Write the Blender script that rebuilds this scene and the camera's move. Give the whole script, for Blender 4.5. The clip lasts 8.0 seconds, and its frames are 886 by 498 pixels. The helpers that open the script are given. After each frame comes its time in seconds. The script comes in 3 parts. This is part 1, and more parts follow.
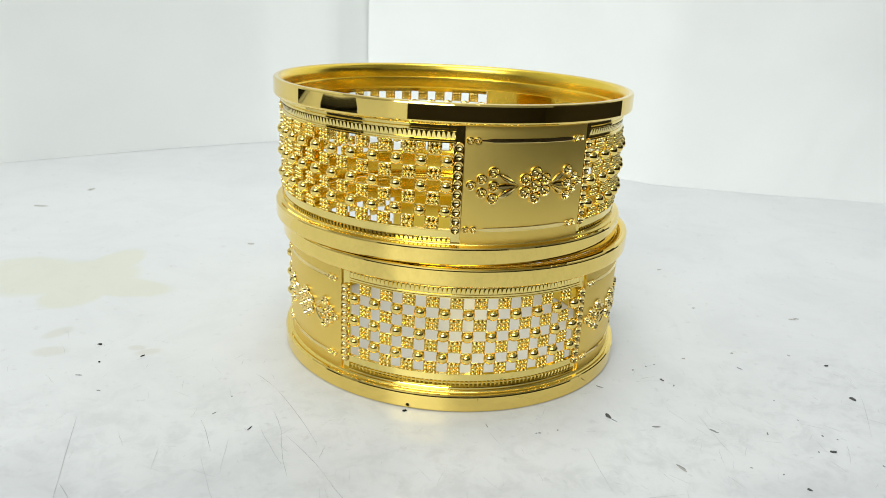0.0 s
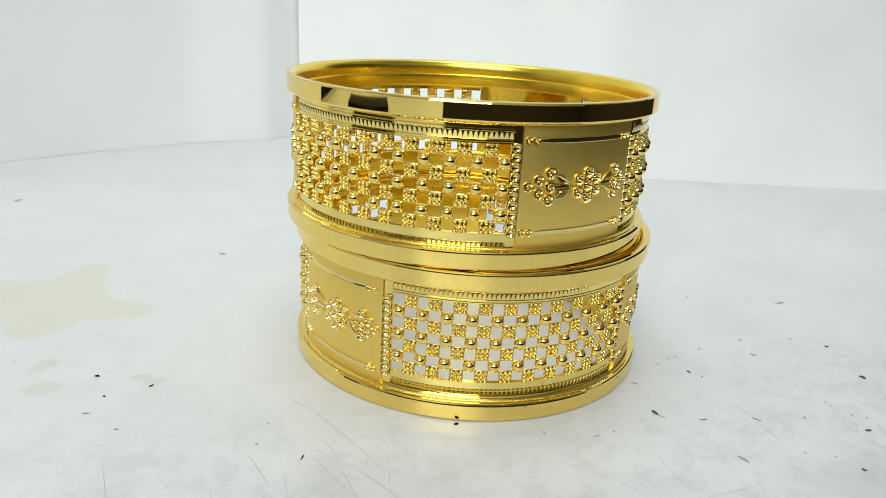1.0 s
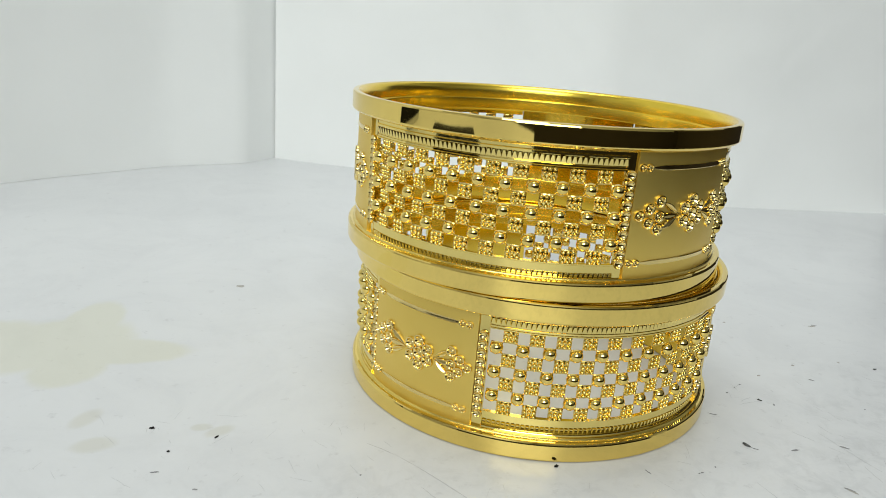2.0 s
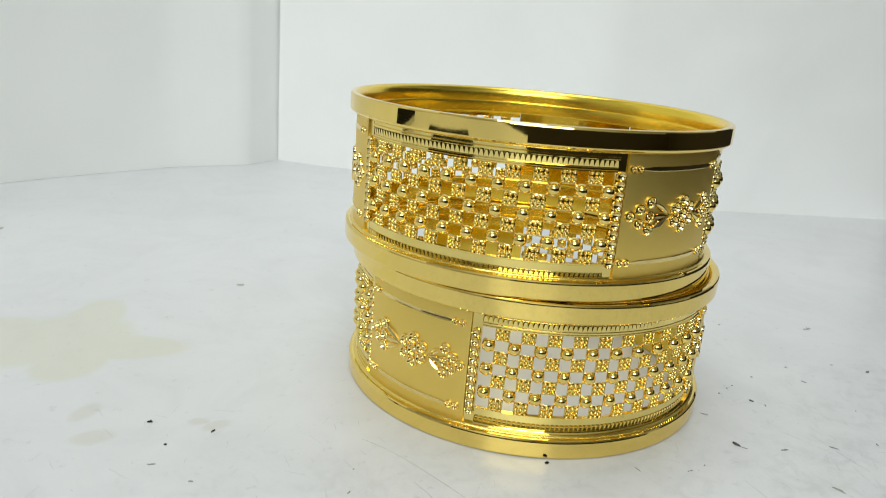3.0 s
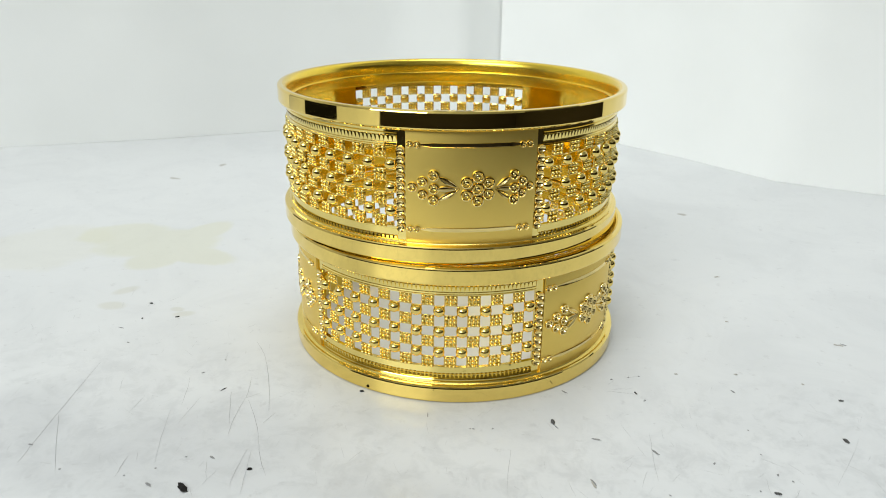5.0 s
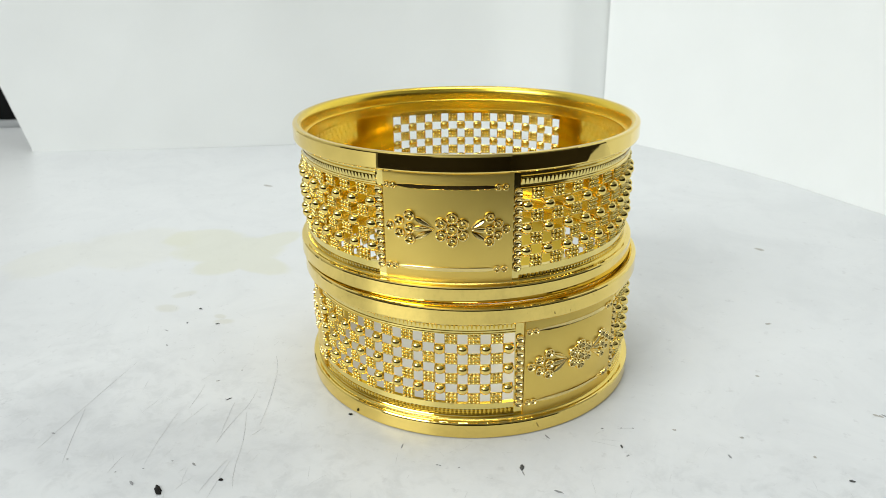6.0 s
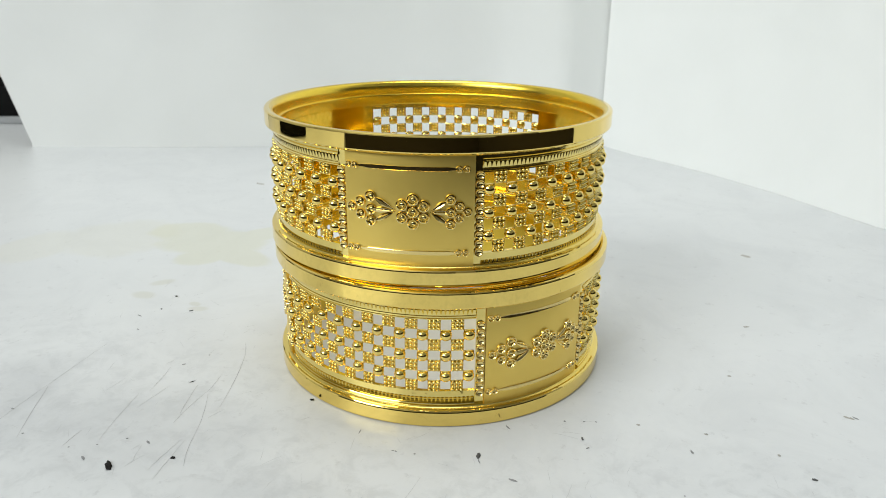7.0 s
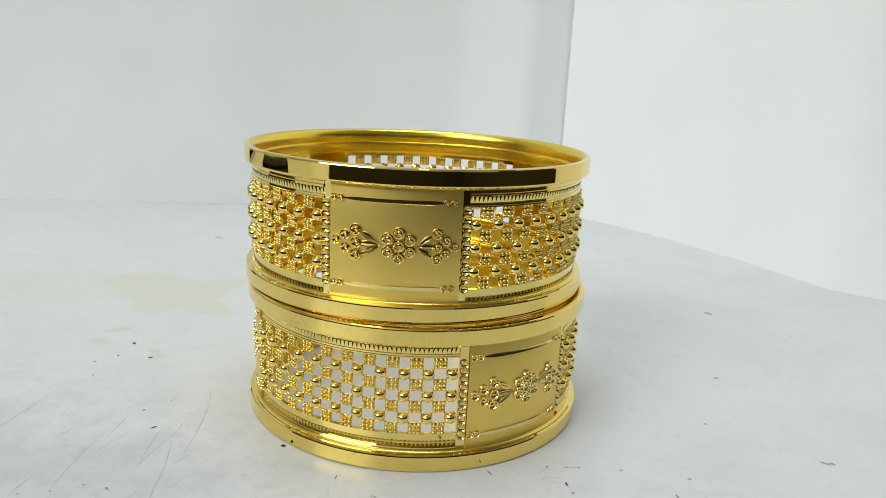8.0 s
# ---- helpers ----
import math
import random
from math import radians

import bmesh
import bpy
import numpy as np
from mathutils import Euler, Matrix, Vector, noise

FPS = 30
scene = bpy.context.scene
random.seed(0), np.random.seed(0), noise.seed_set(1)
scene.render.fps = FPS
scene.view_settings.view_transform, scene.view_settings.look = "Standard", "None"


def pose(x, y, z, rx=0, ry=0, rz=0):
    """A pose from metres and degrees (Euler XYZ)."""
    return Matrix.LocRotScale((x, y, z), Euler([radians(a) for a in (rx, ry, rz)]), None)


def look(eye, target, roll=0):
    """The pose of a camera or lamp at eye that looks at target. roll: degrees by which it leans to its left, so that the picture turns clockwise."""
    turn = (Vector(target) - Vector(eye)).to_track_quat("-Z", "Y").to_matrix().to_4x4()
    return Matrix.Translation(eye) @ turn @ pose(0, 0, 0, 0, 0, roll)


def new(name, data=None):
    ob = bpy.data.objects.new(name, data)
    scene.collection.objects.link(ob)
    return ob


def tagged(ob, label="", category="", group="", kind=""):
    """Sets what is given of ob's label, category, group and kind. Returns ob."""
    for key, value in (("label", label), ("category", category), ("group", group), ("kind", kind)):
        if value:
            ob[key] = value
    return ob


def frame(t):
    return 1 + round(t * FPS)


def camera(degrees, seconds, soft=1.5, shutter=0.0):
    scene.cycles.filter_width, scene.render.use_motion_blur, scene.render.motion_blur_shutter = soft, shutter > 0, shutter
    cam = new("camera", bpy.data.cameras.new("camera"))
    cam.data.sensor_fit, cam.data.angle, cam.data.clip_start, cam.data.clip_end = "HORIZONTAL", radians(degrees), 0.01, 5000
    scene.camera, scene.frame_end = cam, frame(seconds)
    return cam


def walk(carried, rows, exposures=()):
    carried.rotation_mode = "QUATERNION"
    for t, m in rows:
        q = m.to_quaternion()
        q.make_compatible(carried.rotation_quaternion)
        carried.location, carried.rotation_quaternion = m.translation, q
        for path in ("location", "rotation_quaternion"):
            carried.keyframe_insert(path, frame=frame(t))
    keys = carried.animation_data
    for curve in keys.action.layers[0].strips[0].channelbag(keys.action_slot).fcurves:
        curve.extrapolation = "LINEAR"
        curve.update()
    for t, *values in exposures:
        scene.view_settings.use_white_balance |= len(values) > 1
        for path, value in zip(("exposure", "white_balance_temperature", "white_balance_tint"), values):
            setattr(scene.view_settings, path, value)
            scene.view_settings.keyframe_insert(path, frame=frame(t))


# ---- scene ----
cam = camera(62.55, 8.0, soft=0.75, shutter=0.2)
# seconds, x, y, z in metres, yaw, pitch, roll in degrees; the lower bangle stands at the origin
PATH = [
    (0.0, -0.0015, -0.1291, 0.0603, 1.11, -18.97, -2.71),
    (0.2, -0.0017, -0.1288, 0.0598, 0.82, -19.01, -2.98),
    (0.5, -0.0060, -0.1267, 0.0603, -2.74, -18.48, -2.74),
    (0.8, -0.0175, -0.1250, 0.0604, -4.82, -19.10, -2.84),
    (1.0, -0.0246, -0.1227, 0.0594, -8.00, -19.07, -3.14),
    (1.2, -0.0318, -0.1194, 0.0584, -10.02, -19.36, -2.85),
    (1.5, -0.0437, -0.1139, 0.0590, -12.49, -17.16, -4.41),
    (1.7, -0.0471, -0.1120, 0.0577, -13.71, -17.26, -4.12),
    (2.8, -0.0469, -0.1128, 0.0570, -14.11, -15.75, -4.50),
    (3.0, -0.0460, -0.1142, 0.0572, -13.35, -16.68, -4.54),
    (3.2, -0.0404, -0.1178, 0.0579, -11.20, -18.84, -3.45),
    (3.5, -0.0299, -0.1254, 0.0620, -6.27, -20.08, -1.70),
    (3.7, -0.0135, -0.1293, 0.0630, -0.59, -21.42, -1.92),
    (3.8, -0.0045, -0.1299, 0.0632, 0.88, -22.28, -2.39),
    (4.0, 0.0046, -0.1295, 0.0626, 1.44, -20.93, -2.11),
    (4.2, 0.0130, -0.1295, 0.0645, 5.13, -21.14, -2.45),
    (4.5, 0.0236, -0.1305, 0.0629, 9.72, -20.72, -1.79),
    (4.8, 0.0320, -0.1294, 0.0655, 14.79, -21.28, -1.52),
    (5.0, 0.0375, -0.1264, 0.0665, 17.80, -21.44, -0.63),
    (5.2, 0.0391, -0.1244, 0.0680, 20.02, -20.83, -0.27),
    (6.3, 0.0686, -0.1123, 0.0734, 32.31, -21.79, 0.66),
    (6.5, 0.0703, -0.1115, 0.0707, 32.55, -21.14, 0.41),
    (6.7, 0.0716, -0.1106, 0.0694, 31.95, -20.52, 0.17),
    (7.0, 0.0688, -0.1117, 0.0676, 31.66, -20.23, -0.51),
    (7.2, 0.0670, -0.1141, 0.0674, 30.35, -17.57, -1.18),
    (7.5, 0.0661, -0.1134, 0.0644, 28.67, -16.27, -2.43),
    (7.8, 0.0643, -0.1145, 0.0618, 28.19, -14.90, -3.19),
    (8.0, 0.0640, -0.1151, 0.0614, 27.84, -14.21, -2.71),
]
cam.data.dof.use_dof, cam.data.dof.focus_distance, cam.data.dof.aperture_fstop = True, 0.114, 62.0
walk(cam, [(t, pose(x, y, z, 90 + pitch, roll, yaw)) for t, x, y, z, yaw, pitch, roll in PATH],
     [(0.0, -0.05), (0.5, -0.08), (1.0, -0.13), (1.5, -0.32), (3.0, -0.30), (3.5, -0.22), (4.0, -0.09), (5.0, -0.10), (6.5, -0.06), (7.0, -0.17), (7.5, -0.26), (8.0, -0.30)])

# ---- light ----
MM = 0.001
world = bpy.data.worlds.new("room_air")
scene.world = world
world.use_nodes = True
world.node_tree.nodes["Background"].inputs["Color"].default_value = (0.9, 1.0, 1.0, 1)
world.node_tree.nodes["Background"].inputs["Strength"].default_value = 0.05


def area_lamp(name, eye, target, sx, sy, watts, colour):
    data = bpy.data.lights.new(name, "AREA")
    data.shape, data.size, data.size_y, data.energy, data.color = "RECTANGLE", sx, sy, watts, colour
    ob = new(name, data)
    ob.matrix_world = look(eye, target)
    return ob


area_lamp("ceiling_light", (-0.10, 0.05, 1.895), (-0.10, 0.05, 0), 0.9, 0.9, 21.3, (0.96, 1.0, 0.99))
# light inferred from front left; its source is unseen, the window round it assumed
area_lamp("front_left_light", (-0.50, -1.42, 1.12), (-0.50, 0, 1.12), 1.06, 0.86, 30.0, (0.96, 1.0, 0.98))


# ---- materials ----
def node_material(name):
    mat = bpy.data.materials.new(name)
    mat.use_nodes = True
    nt = mat.node_tree
    return mat, nt, nt.nodes["Principled BSDF"]


def add_node(nt, kind, **values):
    n = nt.nodes.new(kind)
    for k, v in values.items():
        n.inputs[k].default_value = v
    return n


def gold(name, colour, rough, grain, bump, scale, streak=0.0):
    """Plated gold: fine noise in gloss and relief; streak: upright waves left by the polishing wheel."""
    mat, nt, bsdf = node_material(name)
    bsdf.inputs["Metallic"].default_value = 1.0
    tc = nt.nodes.new("ShaderNodeTexCoord")
    fine = add_node(nt, "ShaderNodeTexNoise", Scale=scale, Detail=4.0, Roughness=0.6)
    coarse = add_node(nt, "ShaderNodeTexNoise", Scale=140.0, Detail=3.0)
    for n in (fine, coarse):
        nt.links.new(tc.outputs["Object"], n.inputs["Vector"])
    ramp = nt.nodes.new("ShaderNodeMapRange")
    ramp.inputs["To Min"].default_value, ramp.inputs["To Max"].default_value = rough - grain, rough + grain
    nt.links.new(fine.outputs["Fac"], ramp.inputs["Value"])
    nt.links.new(ramp.outputs["Result"], bsdf.inputs["Roughness"])
    mix = nt.nodes.new("ShaderNodeMix")
    mix.data_type = "RGBA"
    mix.inputs["A"].default_value = (*colour, 1)
    mix.inputs["B"].default_value = (colour[0] * 0.96, colour[1] * 0.93, colour[2] * 0.82, 1)
    nt.links.new(coarse.outputs["Fac"], mix.inputs["Factor"])
    nt.links.new(mix.outputs["Result"], bsdf.inputs["Base Color"])
    b = add_node(nt, "ShaderNodeBump", Strength=bump, Distance=0.00005)
    nt.links.new(fine.outputs["Fac"], b.inputs["Height"])
    if streak:
        stretch = nt.nodes.new("ShaderNodeMapping")
        stretch.inputs["Scale"].default_value = (1, 1, 0.12)
        nt.links.new(tc.outputs["Object"], stretch.inputs["Vector"])
        waves = add_node(nt, "ShaderNodeTexNoise", Scale=170.0, Detail=2.0, Roughness=0.45)
        nt.links.new(stretch.outputs["Vector"], waves.inputs["Vector"])
        w = add_node(nt, "ShaderNodeBump", Strength=streak, Distance=0.00012)
        nt.links.new(waves.outputs["Fac"], w.inputs["Height"])
        nt.links.new(w.outputs["Normal"], b.inputs["Normal"])
    nt.links.new(b.outputs["Normal"], bsdf.inputs["Normal"])
    return mat


GOLD_RIM = gold("gold_mirror_polish", (0.94, 0.72, 0.22), 0.03, 0.02, 0.015, 700.0, 0.5)
GOLD_BOSS = gold("gold_polished_ball", (0.95, 0.735, 0.23), 0.04, 0.02, 0.03, 900.0)
GOLD_CAST = gold("gold_bright_cast", (0.91, 0.74, 0.26), 0.06, 0.04, 0.10, 1500.0)
GOLD_INSIDE = gold("gold_inner_satin", (1.0, 0.735, 0.10), 0.24, 0.02, 0.0, 60.0)
GOLD_BACK = gold("gold_inner_polish", (1.0, 0.76, 0.12), 0.10, 0.015, 0.0, 60.0)
GOLD_SATIN = gold("gold_satin_brushed", (0.90, 0.68, 0.185), 0.45, 0.05, 0.25, 9000.0)
GOLD_SOFT = gold("gold_soft_moulding", (0.94, 0.72, 0.19), 0.20, 0.05, 0.1, 1500.0)
GOLD_CUT = gold("gold_diamond_cut", (0.91, 0.73, 0.31), 0.09, 0.03, 0.05, 2000.0)


def plain(name, colour, rough, vary=0.08, scale=60.0, bump=0.05, gloss=0.5, wave=0.0):
    mat, nt, bsdf = node_material(name)
    bsdf.inputs["Specular IOR Level"].default_value = gloss
    tc = nt.nodes.new("ShaderNodeTexCoord")
    big = add_node(nt, "ShaderNodeTexNoise", Scale=scale * 0.15, Detail=4.0)
    fine = add_node(nt, "ShaderNodeTexNoise", Scale=scale * 8, Detail=3.0)
    for n in (big, fine):
        nt.links.new(tc.outputs["Object"], n.inputs["Vector"])
    mix = nt.nodes.new("ShaderNodeMix")
    mix.data_type = "RGBA"
    mix.inputs["A"].default_value = (*[c * (1 - vary) for c in colour], 1)
    mix.inputs["B"].default_value = (*[min(1, c * (1 + vary)) for c in colour], 1)
    nt.links.new(big.outputs["Fac"], mix.inputs["Factor"])
    nt.links.new(mix.outputs["Result"], bsdf.inputs["Base Color"])
    bsdf.inputs["Roughness"].default_value = rough
    b = add_node(nt, "ShaderNodeBump", Strength=bump, Distance=0.0002)
    nt.links.new(fine.outputs["Fac"], b.inputs["Height"])
    if wave:
        # slow undulation and soft creases, as in handled paper
        folds = add_node(nt, "ShaderNodeTexNoise", Scale=16.0, Detail=3.0, Roughness=0.45, Distortion=0.6)
        nt.links.new(tc.outputs["Object"], folds.inputs["Vector"])
        w = add_node(nt, "ShaderNodeBump", Strength=wave, Distance=0.004)
        nt.links.new(folds.outputs["Fac"], w.inputs["Height"])
        nt.links.new(w.outputs["Normal"], b.inputs["Normal"])
    nt.links.new(b.outputs["Normal"], bsdf.inputs["Normal"])
    return mat


WALL_PAPER = plain("white_card", (0.86, 0.875, 0.865), 0.75, 0.06, 130.0, 0.1, wave=0.5)
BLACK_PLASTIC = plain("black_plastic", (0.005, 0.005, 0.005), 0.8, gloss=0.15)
GREY_STRIP = plain("grey_strip", (0.42, 0.43, 0.44), 0.7)
BEIGE_CARD = plain("beige_card", (0.55, 0.52, 0.40), 0.8)
CRUMB_BLACK = plain("black_grit", (0.010, 0.009, 0.008), 0.6, 0.3, 3000.0, 0.4, 0.15)
CRUMB_DARK = plain("dark_grit", (0.075, 0.075, 0.073), 0.65, 0.4, 3000.0, 0.4, 0.3)
CRUMB_GREY = plain("grey_grit", (0.24, 0.24, 0.245), 0.7, 0.3, 3000.0, 0.4)
CRUMB_TAN = plain("tan_grit", (0.36, 0.345, 0.31), 0.7, 0.3, 3000.0, 0.4)
SCRATCH_DARK = plain("scratch_grime", (0.30, 0.30, 0.305), 0.7, 0.45, 900.0)
SCRATCH_PALE = plain("scratch_fine", (0.40, 0.405, 0.415), 0.7, 0.2, 900.0)
# darkness for unseen surroundings, tuned to the black band mirrored in the rims
DARK_ROOM = plain("dark_rim_reflection", (0.056, 0.046, 0.037), 0.9, 0.2, 3.0)
ROOM_WHITE = plain("white_room_paint", (0.72, 0.72, 0.71), 0.9, 0.04, 3.0)
CEILING_WHITE = plain("ceiling_paint", (0.7, 0.7, 0.7), 0.9, 0.03, 3.0)
STEEL = plain("table_leg_steel", (0.06, 0.06, 0.06), 0.5, 0.1, 20.0)


def table_material():
    """Scuffed white laminate with a dried yellowish spill."""
    mat, nt, bsdf = node_material("white_laminate_stained")
    L = nt.links
    tc = nt.nodes.new("ShaderNodeTexCoord")
    big = add_node(nt, "ShaderNodeTexNoise", Scale=22.0, Detail=5.0, Roughness=0.6)
    fine = add_node(nt, "ShaderNodeTexNoise", Scale=420.0, Detail=4.0, Roughness=0.7)
    warp = add_node(nt, "ShaderNodeTexNoise", Scale=70.0, Detail=4.0, Roughness=0.6)
    for n in (big, fine, warp):
        L.new(tc.outputs["Object"], n.inputs["Vector"])

    def math_node(op, a, b=None, c=None):
        n = nt.nodes.new("ShaderNodeMath")
        n.operation = op
        for i, v in enumerate((a, b, c)):
            if v is None:
                continue
            if isinstance(v, (int, float)):
                n.inputs[i].default_value = v
            else:
                L.new(v, n.inputs[i])
        return n.outputs[0]

    sep = nt.nodes.new("ShaderNodeSeparateXYZ")
    L.new(tc.outputs["Object"], sep.inputs[0])
    wob = math_node("MULTIPLY", math_node("SUBTRACT", warp.outputs["Fac"], 0.5), 1.5)

    def blob(cx, cy, rx, ry, deg):
        """0 outside, 1 inside a wobbly ellipse."""
        ca, sa = math.cos(radians(deg)), math.sin(radians(deg))
        dx = math_node("SUBTRACT", sep.outputs["X"], cx * MM)
        dy = math_node("SUBTRACT", sep.outputs["Y"], cy * MM)
        u = math_node("ADD", math_node("MULTIPLY", dx, ca / (rx * MM)), math_node("MULTIPLY", dy, sa / (rx * MM)))
        v = math_node("ADD", math_node("MULTIPLY", dx, -sa / (ry * MM)), math_node("MULTIPLY", dy, ca / (ry * MM)))
        d = math_node("ADD", math_node("MULTIPLY", u, u), math_node("MULTIPLY", v, v))
        return math_node("ADD", d, wob)

    def union(blobs):
        out = blobs[0]
        for b in blobs[1:]:
            out = math_node("SMOOTH_MIN", out, b, 0.4)
        return out

    spill = union([blob(-83.7, 14.8, 16, 11, 20), blob(-71.7, 12.0, 14, 5, -8), blob(-76.7, 24.3, 5, 11, -10), blob(-76.7, 5.3, 7, 6, 70), blob(-95.2, 18.4, 12, 8, 30)])
    drops = union([blob(-70.6, -10.8, 3.0, 1.8, 60), blob(-68.0, -17.9, 3.2, 2.0, 10), blob(-52.0, -16.4, 2.4, 1.3, 30), blob(-54.5, -15.0, 1.6, 1.0, 0)])
    wash = union([blob(-106.9, 4.4, 17, 16, 40), blob(-119.0, -12.7, 10, 14, 10)])

    def mask(d, lo, hi, gain):
        n = nt.nodes.new("ShaderNodeMapRange")
        n.interpolation_type = "SMOOTHSTEP"
        n.inputs["From Min"].default_value, n.inputs["From Max"].default_value = lo, hi
        n.inputs["To Min"].default_value, n.inputs["To Max"].default_value = gain, 0.0
        L.new(d, n.inputs["Value"])
        return n.outputs["Result"]

    def layer(below, colour, factor):
        n = nt.nodes.new("ShaderNodeMix")
        n.data_type = "RGBA"
        L.new(below, n.inputs["A"])
        n.inputs["B"].default_value = (*colour, 1)
        L.new(factor, n.inputs["Factor"])
        return n.outputs["Result"]

    base = nt.nodes.new("ShaderNodeMix")
    base.data_type = "RGBA"
    base.inputs["A"].default_value, base.inputs["B"].default_value = (0.535, 0.547, 0.555, 1), (0.628, 0.636, 0.640, 1)
    L.new(big.outputs["Fac"], base.inputs["Factor"])
    smear = add_node(nt, "ShaderNodeTexNoise", Scale=48.0, Detail=8.0, Roughness=0.72, Distortion=0.8)
    L.new(tc.outputs["Object"], smear.inputs["Vector"])
    col = layer(base.outputs["Result"], (0.456, 0.465, 0.479), mask(smear.outputs["Fac"], 0.30, 0.60, 0.32))
    # grey smudges, strengthened to put the dimmer front of the table into the colour
    grime_shade = union([blob(-23.4, -52.6, 20, 12, 15), blob(11.9, -57.3, 22, 10, 0), blob(-47.5, -57.7, 16, 9, -20), blob(48.3, -50.8, 16, 8, 20)])
    col = layer(col, (0.400, 0.409, 0.423), math_node("MULTIPLY", mask(grime_shade, 0.0, 1.8, 0.6), math_node("SUBTRACT", 1.15, smear.outputs["Fac"])))
    mottle = add_node(nt, "ShaderNodeTexNoise", Scale=230.0, Detail=7.0, Roughness=0.7, Distortion=0.5)
    L.new(tc.outputs["Object"], mottle.inputs["Vector"])
    worn = union([blob(0.0, -69.2, 110, 46, 0), blob(60.0, -29.9, 34, 22, 30)])
    col = layer(col, (0.372, 0.381, 0.391), math_node("MULTIPLY", mask(worn, 0.3, 1.5, 1.0), mask(mottle.outputs["Fac"], 0.34, 0.56, 0.32)))
    col = layer(col, (0.400, 0.400, 0.409), mask(fine.outputs["Fac"], 0.26, 0.40, 0.45))
    col = layer(col, (0.539, 0.521, 0.391), mask(wash, 0.6, 1.2, 0.22))
    col = layer(col, (0.521, 0.516, 0.372), mask(spill, 0.66, 1.20, 0.45))
    col = layer(col, (0.437, 0.423, 0.326), mask(drops, 0.2, 1.3, 0.36))
    L.new(col, bsdf.inputs["Base Color"])
    rough = nt.nodes.new("ShaderNodeMapRange")
    rough.inputs["To Min"].default_value, rough.inputs["To Max"].default_value = 0.27, 0.42
    L.new(big.outputs["Fac"], rough.inputs["Value"])
    L.new(rough.outputs["Result"], bsdf.inputs["Roughness"])
    b = add_node(nt, "ShaderNodeBump", Strength=0.08, Distance=0.0001)
    L.new(fine.outputs["Fac"], b.inputs["Height"])
    L.new(b.outputs["Normal"], bsdf.inputs["Normal"])
    return mat


TABLE_TOP = table_material()


# ---- mesh helpers ----
def to_mesh(name, bm, material, sharp=35):
    me = bpy.data.meshes.new(name)
    bmesh.ops.recalc_face_normals(bm, faces=bm.faces[:])
    for f in bm.faces:
        f.smooth = True
    bm.to_mesh(me)
    bm.free()
    me.materials.append(material)
    me.set_sharp_from_angle(angle=radians(sharp))
    return me


def part(name, data, parent=None, at=None, label="", material=None, sharp=35):
    """One mesh object, from a bmesh or from shared mesh data, under a thing or a part."""
    me = data if material is None else to_mesh(name, data, material, sharp)
    ob = new(name, me)
    ob.parent = parent
    if at is not None:
        ob.matrix_basis = at
    if label:
        tagged(ob, label)
    return ob


def prism(points, z0, z1):
    bm = bmesh.new()
    lo = [bm.verts.new((x, y, z0)) for x, y in points]
    hi = [bm.verts.new((x, y, z1)) for x, y in points]
    n = len(points)
    bm.faces.new(lo[::-1])
    bm.faces.new(hi)
    for i in range(n):
        bm.faces.new((lo[i], lo[(i + 1) % n], hi[(i + 1) % n], hi[i]))
    return bm


def box(sx, sy, sz, bevel=0.0, centre=(0, 0, 0), segments=2):
    bm = bmesh.new()
    bmesh.ops.create_cube(bm, size=1.0)
    for v in bm.verts:
        v.co = Vector((v.co.x * sx + centre[0], v.co.y * sy + centre[1], v.co.z * sz + centre[2]))
    if bevel:
        bmesh.ops.bevel(bm, geom=bm.edges[:], offset=bevel, segments=segments, affect="EDGES", profile=0.5)
    return bm


def sweep(bm, profile, a0, a1, steps):
    """Turns a closed profile of (radius, height), in mm, round the z axis from a0 to a1 degrees."""
    full = abs(a1 - a0) >= 359.9
    rings = []
    for i in range(steps if full else steps + 1):
        a = radians(a0 + (a1 - a0) * i / steps)
        rings.append([bm.verts.new((r * MM * math.cos(a), r * MM * math.sin(a), z * MM)) for r, z in profile])
    n = len(profile)
    for i in range(len(rings) if full else len(rings) - 1):
        p, q = rings[i], rings[(i + 1) % len(rings)]
        for k in range(n):
            bm.faces.new((p[k], q[k], q[(k + 1) % n], p[(k + 1) % n]))
    if not full:
        bm.faces.new(rings[0][::-1])
        bm.faces.new(rings[-1])
    return bm


def cap(bm, centre, radius, height, sides, rings, sign=1.0):
    """A domed cap, its foot at centre, rising along z."""
    cx, cy, cz = centre
    rows = []
    for j in range(rings):
        a = 0.5 * math.pi * j / rings
        rows.append([bm.verts.new((cx + radius * math.cos(a) * math.cos(2 * math.pi * i / sides), cy + radius * math.cos(a) * math.sin(2 * math.pi * i / sides), cz + sign * height * math.sin(a))) for i in range(sides)])
    top = bm.verts.new((cx, cy, cz + sign * height))
    for p, q in zip(rows, rows[1:]):
        for i in range(sides):
            bm.faces.new((p[i], p[(i + 1) % sides], q[(i + 1) % sides], q[i]))
    for i in range(sides):
        bm.faces.new((rows[-1][i], rows[-1][(i + 1) % sides], top))


